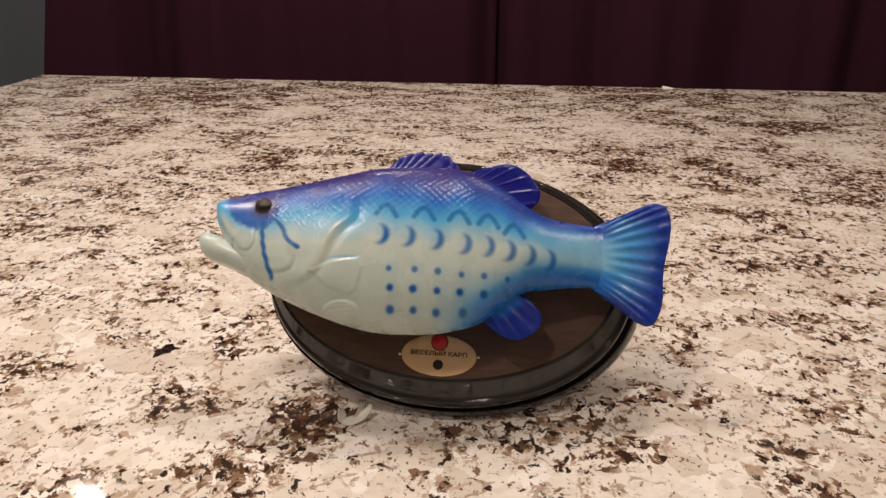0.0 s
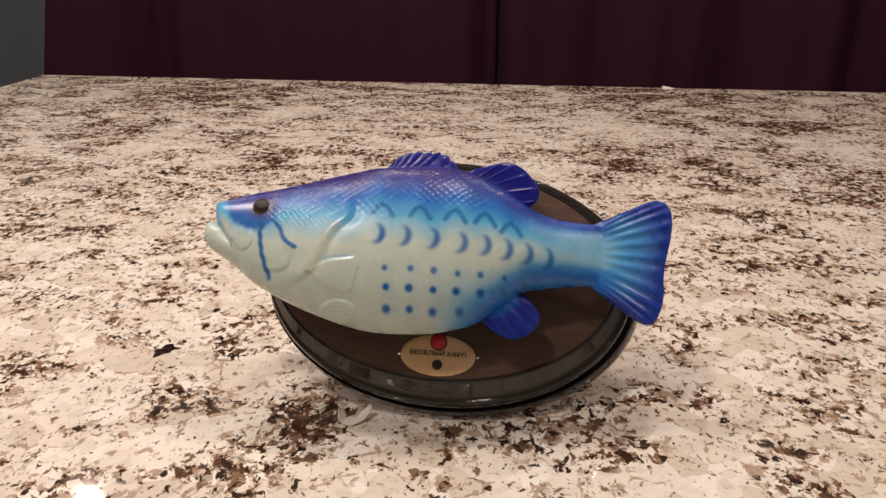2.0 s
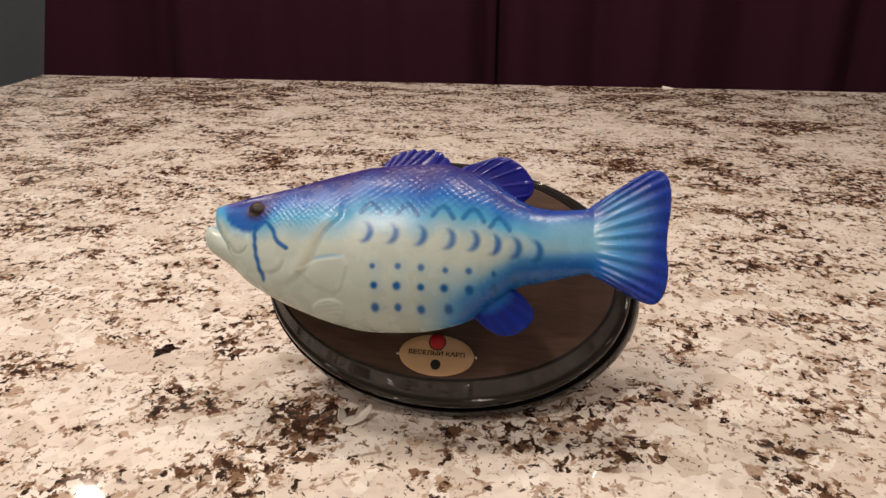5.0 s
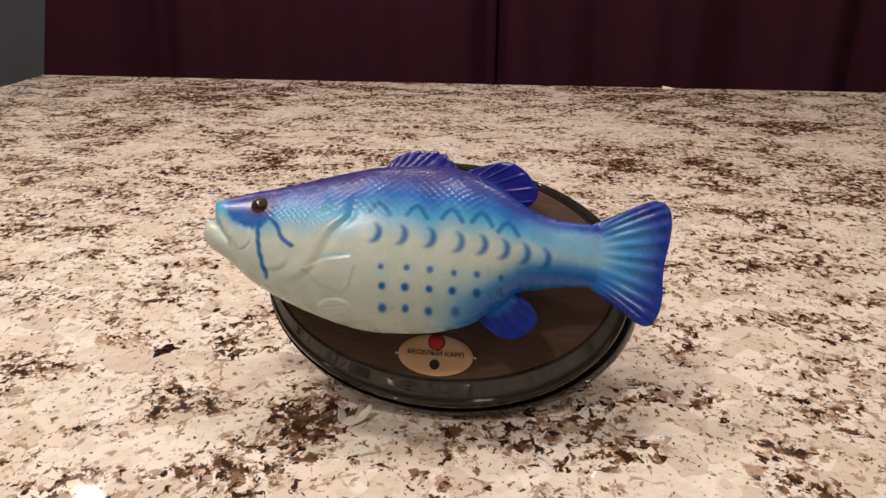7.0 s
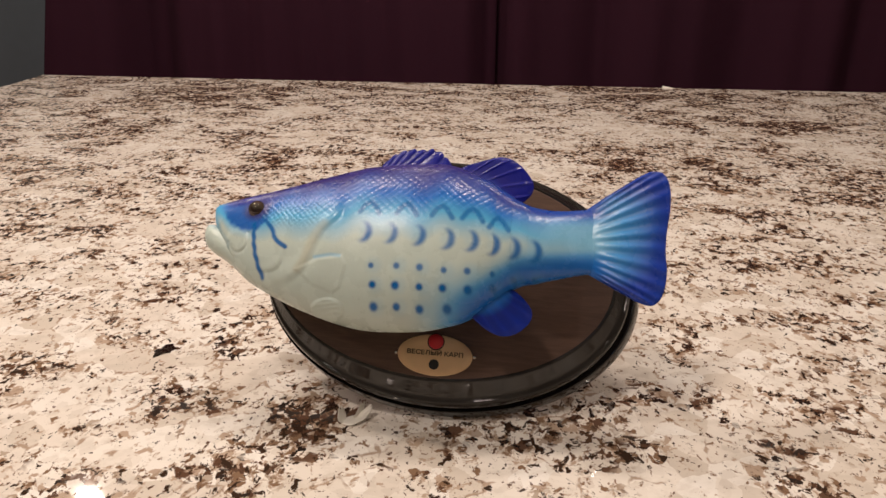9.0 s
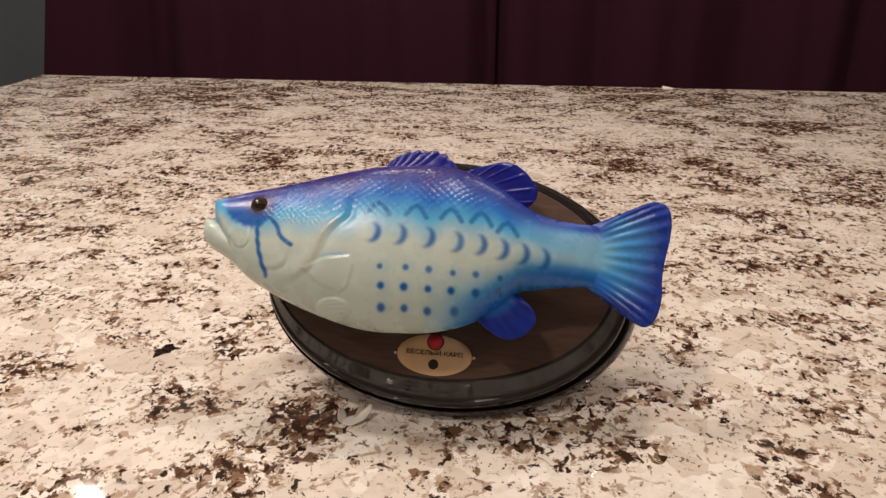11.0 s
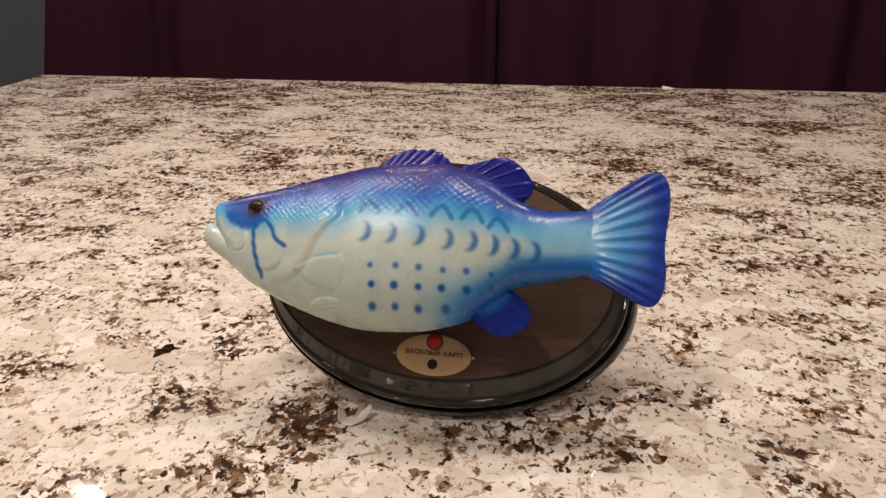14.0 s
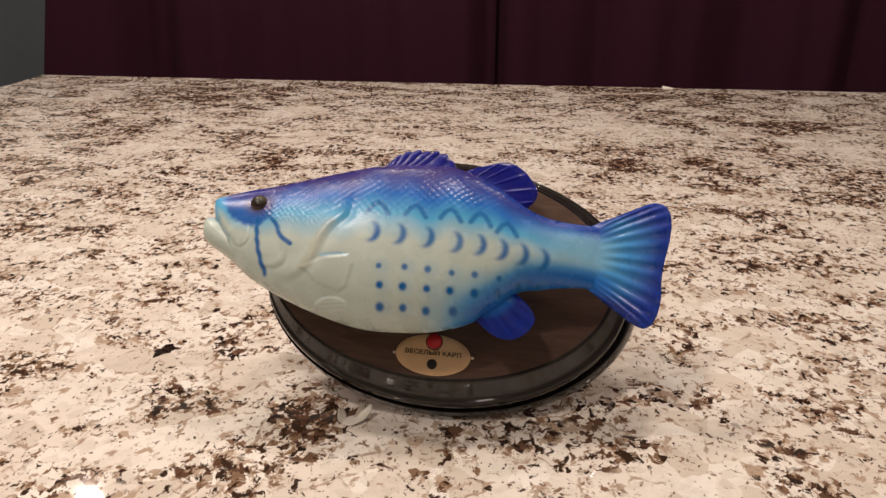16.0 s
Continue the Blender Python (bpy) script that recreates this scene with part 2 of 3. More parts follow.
def counter():
    slab = box(0, -1.78, -0.032, 2.75, 0, 0.0, 0.004, 3)
    for axis, n, size in (((1, 0, 0), 150, 2.75), ((0, 1, 0), 100, -1.78)):
        for i in range(1, n):
            at = Vector(axis) * (size * i / n)
            bmesh.ops.bisect_plane(slab, geom=slab.verts[:] + slab.edges[:] + slab.faces[:], plane_co=at, plane_no=axis)
    top = tagged(part("countertop", slab, GRANITE), "polished cream granite countertop with brown and black flecks", "countertop", kind="structure")
    top.matrix_world = CORNER
    co = np.array([(CORNER @ v.co)[:2] for v in top.data.vertices])
    amount = 0.345 + 0.11 * step(co[:, 1], 0.6, 1.2)
    for x, y, r, w in DRIFTS + [(x, y, r, -w) for x, y, r, w in CLEARINGS]:
        amount += 0.36 * w * np.exp(-((co[:, 0] - x) / r) ** 2 - ((co[:, 1] - y) / (1.25 * r)) ** 2)
    layer = top.data.attributes.new("drift", "FLOAT", "POINT")
    layer.data.foreach_set("value", amount.astype(np.float32))
    base = thing("kitchen_island", "beige painted kitchen island under the granite top", "cabinet", CORNER)
    part("body", box(0.06, -1.72, FLOOR + 0.1, 2.69, -0.06, -0.033, 0.003), CABINET, base)
    part("plinth", box(0.10, -1.66, FLOOR, 2.65, -0.10, FLOOR + 0.1), BLACK, base)


# deep folds of the curtain: place along it, width, depth
FOLDS = ((0.055, 0.075, 0.11), (0.40, 0.05, 0.03), (1.175, 0.05, 0.08), (1.53, 0.05, 0.06), (1.95, 0.06, 0.05), (2.3, 0.06, 0.05))


def curtain():
    rod_z = 1.40
    y = 0.52
    th = thing("curtain", "dark maroon cloth curtain hanging in soft pleats", "curtain", CORNER)

    def panel(xa, xb, seed, back=0.0):
        rnd = random.Random(seed)
        ph = [rnd.uniform(0, 6.28) for _ in range(4)]
        nx, nz = 260, 24
        verts, faces = [], []
        for side in (0, 1):
            for i in range(nx + 1):
                x = xa + (xb - xa) * i / nx
                for j in range(nz + 1):
                    k = j / nz
                    z = FLOOR + 0.02 + (rod_z - FLOOR - 0.02) * k
                    w = 0.018 * math.sin(x * 13 + ph[0] + 0.5 * math.sin(x * 5 + ph[1])) + 0.006 * math.sin(x * 47 + ph[2] + 0.8 * k)
                    w += sum(deep * math.exp(-((x - at - 0.01 * k) / wide) ** 2) for at, wide, deep in FOLDS)
                    sway = 0.012 * math.sin(2.2 * k + ph[3]) - 0.058 * max(-1.0, min(2.0, (0.14 - z) / 0.25)) * math.exp(-(x + 0.27) / 0.3) * (1 if xa < 0 else 0)
                    verts.append((x + sway, y + back + w + side * 0.003, z))
        m = (nx + 1) * (nz + 1)
        for i in range(nx):
            for j in range(nz):
                a = i * (nz + 1) + j
                b = a + nz + 1
                faces.append((a, b, b + 1, a + 1))
                faces.append((m + a, m + a + 1, m + b + 1, m + b))
        for i in range(nx):
            for j in (0, nz):
                a = i * (nz + 1) + j
                b = a + nz + 1
                faces.append((a, m + a, m + b, b))
        for i in (0, nx):
            for j in range(nz):
                a = i * (nz + 1) + j
                faces.append((a, a + 1, m + a + 1, m + a))
        part("curtain_panel", mesh_of("curtain_panel", verts, faces), CURTAIN, th)

    panel(-0.27, 1.20, 3)
    panel(1.18, 3.25, 8, 0.022)
    bm = bmesh.new()
    bmesh.ops.create_cone(bm, cap_ends=True, segments=20, radius1=0.014, radius2=0.014, depth=3.8, matrix=pose(1.43, y, rod_z, 0, 90, 0))
    part("rod", bm, METAL, th)
    for bx in (-0.38, 3.22):
        part("bracket", box(bx - 0.012, y, rod_z - 0.012, bx + 0.012, y + 0.6, rod_z + 0.012, 0.002), METAL, th)


def downlight_trim(x, y):
    th = thing("ceiling_light", "round white recessed ceiling light", "ceiling light", pose(x, y, CEIL), group="ceiling lights")
    prof = [(0.068, -0.0005), (0.070, -0.006), (0.085, -0.006), (0.095, -0.001)]
    v, f = rings([oval(r, r, z, 40) for r, z in prof])
    part("trim_ring", mesh_of("trim_ring", v, f), METAL, th)
    return th


# ---- the singing fish ----
def interp(table):
    xs, ys = zip(*table)
    return lambda x: np.interp(x, xs, ys)


def smooth_curve(table, n=120):
    """A round curve through corner points (Catmull-Rom)."""
    p = np.array(table, float)
    q = np.vstack([2 * p[0] - p[1], p, 2 * p[-1] - p[-2]])
    out = []
    for t in np.linspace(0, len(p) - 1, n):
        i = min(int(t), len(p) - 2)
        u = t - i
        a, b, c, d = q[i:i + 4]
        out.append(0.5 * (2 * b + (c - a) * u + (2 * a - 5 * b + 4 * c - d) * u * u + (3 * b - a - 3 * c + d) * u ** 3))
    return np.array(out)


def profile(table):
    c = smooth_curve(table, 200)
    return lambda x: np.interp(x, c[:, 0], c[:, 1])


ZF = 0.065
NOSE, END = -0.1838, 0.118
TOP = profile([(-0.1846, 0.0340), (-0.1822, 0.0372), (-0.158, 0.0452), (-0.129, 0.0532), (-0.077, 0.0703), (-0.058, 0.0747), (-0.028, 0.0776), (0.0, 0.0779),
               (0.030, 0.0657), (0.052, 0.0522), (0.066, 0.046), (0.083, 0.0430), (0.109, 0.0427), (0.12, 0.046)])
BOT = profile([(-0.1846, 0.030), (-0.1822, 0.020), (-0.1765, 0.009), (-0.168, -0.006), (-0.158, -0.0165), (-0.1425, -0.0267), (-0.107, -0.0415), (-0.063, -0.0526),
               (-0.022, -0.052), (0.003, -0.0469), (0.023, -0.0384), (0.051, -0.0154), (0.066, -0.0111), (0.085, -0.0077), (0.106, -0.0064), (0.12, -0.012)])
THICK = profile([(-0.1846, 0.0075), (-0.1770, 0.0135), (-0.145, 0.0215), (-0.1, 0.0300), (-0.05, 0.0338), (0.0, 0.0330), (0.04, 0.0260), (0.07, 0.0190), (0.095, 0.0118), (0.108, 0.0080), (0.12, 0.0040)])

CREAM = np.array((0.56, 0.655, 0.60))
PALE = np.array((0.10, 0.44, 0.74))
BLUE = np.array((0.012, 0.155, 0.57))
DEEP = np.array((0.010, 0.028, 0.30))
PURPLE = np.array((0.042, 0.032, 0.19))
MARK = np.array((0.0, 0.120, 0.40))


def near_line(x, y, pts):
    """Distance from points to a bent line."""
    best = np.full(np.shape(x), 9.0)
    for (ax, ay), (bx, by) in zip(pts[:-1], pts[1:]):
        dx, dy = bx - ax, by - ay
        t = np.clip(((x - ax) * dx + (y - ay) * dy) / (dx * dx + dy * dy), 0, 1)
        best = np.minimum(best, np.hypot(x - ax - t * dx, y - ay - t * dy))
    return best


def inside(x, y, cx, cy, a, b, turn):
    c, s = math.cos(turn), math.sin(turn)
    u, v = (x - cx) * c + (y - cy) * s, -(x - cx) * s + (y - cy) * c
    return np.hypot(u / a, v / b)


def fan(x, y, corners):
    """Depth inside a convex outline, negative outside."""
    best = np.full(np.shape(x), 9.0)
    mx, my = np.mean([c[0] for c in corners]), np.mean([c[1] for c in corners])
    for (ax, ay), (bx, by) in zip(corners, corners[1:] + corners[:1]):
        nx, ny = ay - by, bx - ax
        ln = math.hypot(nx, ny) * (1 if (mx - ax) * nx + (my - ay) * ny > 0 else -1)
        best = np.minimum(best, ((x - ax) * nx + (y - ay) * ny) / ln)
    return best


def step(x, a, b):
    t = np.clip((x - a) / (b - a), 0, 1)
    return t * t * (3 - 2 * t)


def bend_line(points):
    return [tuple(p) for p in smooth_curve(points, 22)]


GILL = bend_line([(-0.0806, 0.0348), (-0.0816, 0.0237), (-0.0905, 0.0146), (-0.0964, 0.0029), (-0.1004, -0.0094), (-0.1074, -0.0185), (-0.1166, -0.0251), (-0.1285, -0.0282)])
CHEEK = bend_line([(-0.1178, -0.0023), (-0.1169, -0.0087), (-0.1192, -0.0153), (-0.1253, -0.0187), (-0.1348, -0.0191)])
LIPS = bend_line([(-0.1653, 0.0037), (-0.1608, -0.0025), (-0.1539, -0.0037), (-0.1488, 0.0015), (-0.1486, 0.0103)])
MOUTH = bend_line([(-0.1788, 0.0195), (-0.1726, 0.0111), (-0.1663, 0.0045), (-0.1661, -0.0016)])
STRIPES = [bend_line(line) for line in [[(-0.1451, 0.0177), (-0.1424, 0.0012), (-0.1388, -0.0106), (-0.1336, -0.0222)], [(-0.1381, 0.0233), (-0.1304, 0.0150), (-0.1242, 0.0050), (-0.1163, -0.0004)]]]
CRESCENTS = [(-0.0575, 0.0125), (-0.0385, 0.0122), (-0.0180, 0.0117), (0.0025, 0.0105), (0.0195, 0.0108), (0.0355, 0.0098), (0.0508, 0.0088), (0.0662, 0.0075)]
CHEVRONS = [(-0.0548, 0.0330), (-0.0273, 0.0328), (-0.0017, 0.0325), (0.0201, 0.0322), (0.0396, 0.0275)]
DOTS = [(-0.049, -0.012), (-0.0305, -0.0112), (-0.0139, -0.0112), (0.0032, -0.0118), (0.0196, -0.0108), (0.0372, -0.0105), (0.0518, -0.0120), (0.0665, -0.0115),
        (-0.0471, -0.0252), (-0.0306, -0.0248), (-0.0134, -0.0246), (0.003, -0.0240), (0.0206, -0.0233), (0.0375, -0.0195),
        (-0.0458, -0.0398), (-0.0292, -0.0388), (-0.0127, -0.0392), (0.0066, -0.0372)]


MASK = [(-0.1722, 0.0292), (-0.1698, 0.0231), (-0.1646, 0.0178), (-0.1535, 0.0125), (-0.1425, 0.0129), (-0.1352, 0.0206), (-0.1367, 0.0308), (-0.1495, 0.0379), (-0.1617, 0.0337)]


def paint(x, y, front):
    """Airbrushed colour of the body at a place along and up the fish."""
    top, bot = TOP(x), BOT(x)
    s = (y - bot) / np.maximum(top - bot, 1e-4)
    wob = 0.02 * np.sin(x * 90) + 0.015 * np.sin(x * 210 + 2)
    keys = [-0.19, -0.15, -0.10, -0.05, 0.0, 0.05, 0.08, 0.12]
    at = lambda values: np.interp(x, keys, values) + wob
    bands = [(at([0.40, 0.40, 0.45, 0.47, 0.47, 0.43, 0.33, 0.2]), CREAM), (at([0.60, 0.59, 0.65, 0.62, 0.62, 0.58, 0.50, 0.42]), PALE),
             (at([0.80, 0.73, 0.77, 0.74, 0.73, 0.72, 0.72, 0.72]), BLUE), (at([0.95, 0.85, 0.86, 0.84, 0.83, 0.85, 0.88, 0.93]), 0.35 * PURPLE + 0.45 * DEEP + 0.2 * BLUE), (at([1.02, 0.94, 0.92, 0.92, 0.94, 1.0, 1.05, 1.1]), PURPLE)]
    col = np.broadcast_to(CREAM, (*np.shape(x), 3)).copy()
    for (lo, ca), (hi, cb) in zip(bands[:-1], bands[1:]):
        f = np.clip((s - lo) / np.maximum(hi - lo, 0.02), 0, 1)[..., None]
        col = np.where((s > lo)[..., None], ca * (1 - f) + cb * f, col)
    f = (step(x, 0.0, 0.045) * step(s, 0.84, 0.95))[..., None]
    col = col * (1 - 0.8 * f) + 0.8 * f * (0.7 * DEEP + 0.3 * BLUE)
    # blue sprayed on the belly towards the tail
    tailward = step(x, -0.026, 0.036)
    low = 1 - step(s, 0.0, 0.35 + 0.20 * step(x, 0.03, 0.08))
    f = np.clip(1.7 * tailward * low, 0, 1)[..., None]
    col = col * (1 - f) + (0.9 * PALE + 0.1 * CREAM) * f
    f = step(tailward * low, 0.22, 0.95)[..., None]
    col = col * (1 - f) + BLUE * f
    f = (0.85 * step(x, 0.035, 0.095) * (1 - step(np.abs(s - 0.55), 0.10, 0.34)))[..., None]
    col = col * (1 - f) + (0.72 * PALE + 0.28 * CREAM) * f
    # blue mask round eye and snout
    e = fan(x, y, MASK) + 0.0006 * np.sin(x * 900) * np.sin(y * 700 + 1)
    f = (0.95 * step(e, -0.0026, 0.0022))[..., None]
    col = col * (1 - f) + (0.62 * BLUE + 0.30 * DEEP) * f
    f = (0.9 * step(y, 0.0310, 0.0375) * (1 - step(x, -0.150, -0.135)) * step(x, -0.178, -0.162))[..., None]
    col = col * (1 - f) + (0.5 * PURPLE + 0.5 * DEEP) * f
    # mouth line: bluish tint, with the shadow under the lip painted in
    f = (0.35 * (1 - step(near_line(x, y, MOUTH), 0.0002, 0.0024)))[..., None]
    col = col * (1 - f) + (0.45 * PALE + 0.1 * CREAM) * f
    e = np.hypot((x + 0.1455) / 0.0125, (y - 0.0300) / 0.0105)
    f = (0.9 * (1 - step(e, 0.5, 1.2)))[..., None]
    col = col * (1 - f) + (0.4 * PURPLE + 0.25 * DEEP) * f
    f = (0.8 * (1 - step(x, -0.182, -0.172)) * step(y, 0.008, 0.018))[..., None]
    col = col * (1 - f) + PALE * f
    # marks
    ink = np.zeros(np.shape(x))
    for line in STRIPES:
        ink = np.maximum(ink, 0.94 * (1 - step(near_line(x, y, line) + 0.0003 * np.sin(y * 900 + x * 500), 0.0005, 0.0029)))
    for i, (cx, cy) in enumerate(CRESCENTS):
        d1 = np.hypot(x - cx - 0.0002, (y - cy) * 0.86)
        d2 = np.hypot(x - cx + 0.0044, (y - cy - 0.0008) * 0.80)
        w = (1 - step(d1, 0.0048, 0.0086)) * step(d2, 0.0046, 0.0086)
        ink = np.maximum(ink, (0.98, 0.86, 0.86, 0.8, 0.85, 0.9, 0.9, 0.92)[i] * w)
    for cx, cy in CHEVRONS:
        d = near_line(x, y, [(cx - 0.0070, cy - 0.005), (cx - 0.0035, cy + 0.0008), (cx, cy + 0.0030), (cx + 0.0035, cy + 0.0006), (cx + 0.0078, cy - 0.006)])
        ink = np.maximum(ink, 0.72 * (1 - step(d, 0.0006, 0.0031)))
    for i, (cx, cy) in enumerate(DOTS):
        big = (0.0023, 0.0028, 0.0029)[0 if i < 8 else 1 if i < 14 else 2] * (0.9 + 0.2 * ((i * 7) % 5) / 4)
        ink = np.maximum(ink, (0.85, 1.0, 0.95)[0 if i < 8 else 1 if i < 14 else 2] * (1 - step(np.hypot(x - cx, y - cy), big * 0.45, big * 1.5)))
    glow = np.zeros(np.shape(x))
    for cx, cy in CRESCENTS + DOTS:
        glow = np.maximum(glow, 1 - step(np.hypot(x - cx - 0.002, y - cy), 0.002, 0.0085))
    glow = (0.16 * glow * front)[..., None]
    col = col * (1 - glow) + PALE * glow
    ink = ink * front
    col = col * (1 - ink[..., None]) + MARK * ink[..., None]
    # thin blue edges on the moulded fins, brown in the gill groove
    f = (0.45 * front * (1 - step(near_line(x, y, [(-0.092, -0.0075), (-0.080, -0.0055), (-0.073, -0.0060)]), 0.0003, 0.0022)))[..., None]
    col = col * (1 - f) + PALE * f
    f = (0.32 * front * (1 - step(near_line(x, y, GILL[5:15]), 0.0008, 0.0052)))[..., None]
    col = col * (1 - f) + np.array((0.50, 0.44, 0.28)) * f
    return col


def scales(x, y, sx, sy):
    """Height of diamond scales with creases between them, their free corners towards the tail."""
    x = x + 0.0005 * np.sin(y * 170 + x * 60) + 0.0003 * np.sin(x * 310)
    y = y + 0.0004 * np.sin(x * 140 - y * 90)
    u, v = x / sx + y / sy, x / sx - y / sy
    fu, fv = u - np.floor(u), v - np.floor(v)
    own = 0.10 * np.sin(np.floor(u) * 12.9 + np.floor(v) * 78.2)
    pillow = (16 * fu * (1 - fu) * fv * (1 - fv)) ** 0.4
    return pillow * (0.75 + 0.25 * (fu + fv) / 2 + own)


def relief(x, y):
    """Moulded relief of the body: scales, gill cover, cheek, lips, fins lying on the belly."""
    top, bot = TOP(x), BOT(x)
    s = (y - bot) / np.maximum(top - bot, 1e-4)
    p, q = x / 0.0078, y / 0.0066
    on = step(s, 0.58, 0.74) * step(x, -0.155, -0.13) * (1 - 0.55 * step(x, 0.0, 0.06))
    h = 0.00035 * scales(x, y, 0.0066, 0.0060) * on * step(x, -0.108, -0.088)
    pw = p + 0.30 * np.sin(y * 310 + x * 170) + 0.15 * np.sin(y * 790 - x * 430)
    qw = 0.62 * q + 0.25 * np.sin(x * 360 - y * 140)
    fine = np.abs(np.sin(np.pi * (pw + qw) * 1.7) * np.sin(np.pi * (pw - qw) * 1.7))
    h = h + (0.00026 * scales(x, y, 0.0046, 0.0042) + 0.00018 * np.sqrt(fine)) * step(s, 0.5, 0.65) * step(x, -0.15, -0.135) * (1 - step(x, -0.1, -0.085))
    g = near_line(x, y, GILL)
    h = h + (0.0009 * np.exp(-(g / 0.0055) ** 2) - 0.0007 * np.exp(-(near_line(x - 0.0065, y, GILL) / 0.0034) ** 2)) * (1 - 0.6 * step(y, 0.022, 0.036))
    h = h - 0.0004 * np.exp(-(near_line(x, y, CHEEK) / 0.0017) ** 2) + 0.0004 * np.exp(-(near_line(x + 0.003, y - 0.003, CHEEK) / 0.003) ** 2)
    h = h - 0.0006 * np.exp(-(near_line(x, y, LIPS) / 0.0015) ** 2)
    h = h + 0.0006 * (1 - step(inside(x, y, -0.158, 0.004, 0.012, 0.011, 0.0), 0.6, 1.1))
    pect = fan(x, y, [(-0.1055, -0.0165), (-0.0900, -0.0090), (-0.0715, -0.0062), (-0.0680, -0.0120), (-0.0715, -0.0280), (-0.0765, -0.0318), (-0.0930, -0.0265)])
    h = h + 0.00065 * step(pect, -0.0018, 0.0016)
    pelv = inside(x, y, -0.0820, -0.0435, 0.0145, 0.0082, 0.10)
    h = h + 0.0014 * (1 - step(pelv, 0.80, 1.06)) + 0.00022 * np.sin((y - 0.1 * x) * 2200) * (1 - step(pelv, 0.7, 0.9))
    return h


def colour_mesh(me, cols):
    layer = me.color_attributes.new("paint", "FLOAT_COLOR", "POINT")
    cols = np.clip(np.asarray(cols, float), 0, 1)
    layer.data.foreach_set("color", np.c_[cols, np.ones(len(cols))].astype(np.float32).ravel())


def body_piece(name, xa, xb, dx, tuck=0.0, nf=330, nb=36):
    """A stretch of the fish from xa to xb; tuck: how far it goes on, narrower, into the piece before it."""
    xs = np.linspace(xa, xb, int((xb - xa) / dx) + 1)
    shrink = np.ones(len(xs))
    if tuck:
        xs = np.concatenate([np.linspace(xa - tuck, xa + 0.004, 8), xs])
        shrink = np.concatenate([np.linspace(0.90, 0.96, 8), shrink])
    ang = np.concatenate([np.linspace(-0.5 * np.pi, 0.5 * np.pi, nf, endpoint=False), np.linspace(0.5 * np.pi, 1.5 * np.pi, nb, endpoint=False)])
    X, A = np.meshgrid(xs, ang, indexing="ij")
    mid, half, th = (TOP(X) + BOT(X)) / 2, (TOP(X) - BOT(X)) / 2 * shrink[:, None], THICK(X) * shrink[:, None]
    ca, sa = np.cos(A), np.sin(A)
    Y = mid + half * sa
    Z = th * np.sign(ca) * np.abs(ca) ** np.interp(X, (-0.155, -0.085), (0.70, 0.90))
    front = (ca > 0).astype(float)
    h = relief(X, Y) * np.clip(ca, 0, 1) ** 0.35
    # push out along the rough normal of the section
    nz, ny = ca / np.maximum(th, 1e-3), sa / np.maximum(half, 1e-3)
    ln = np.hypot(nz, ny)
    Y2, Z2 = Y + h * ny / ln, ZF + Z + h * nz / ln
    rows = np.stack([X, Y2, Z2], axis=-1)
    v, f = rings(list(rows), not tuck, False)
    if tuck:
        n = len(ang)
        f = [q for k, q in enumerate(f) if k // n != 7]
    me = mesh_of(name, v, f)
    cols = paint(X, np.clip(Y, BOT(X), TOP(X)), front).reshape(-1, 3)
    colour_mesh(me, cols if tuck else np.vstack([cols, cols[0]]))
    return me


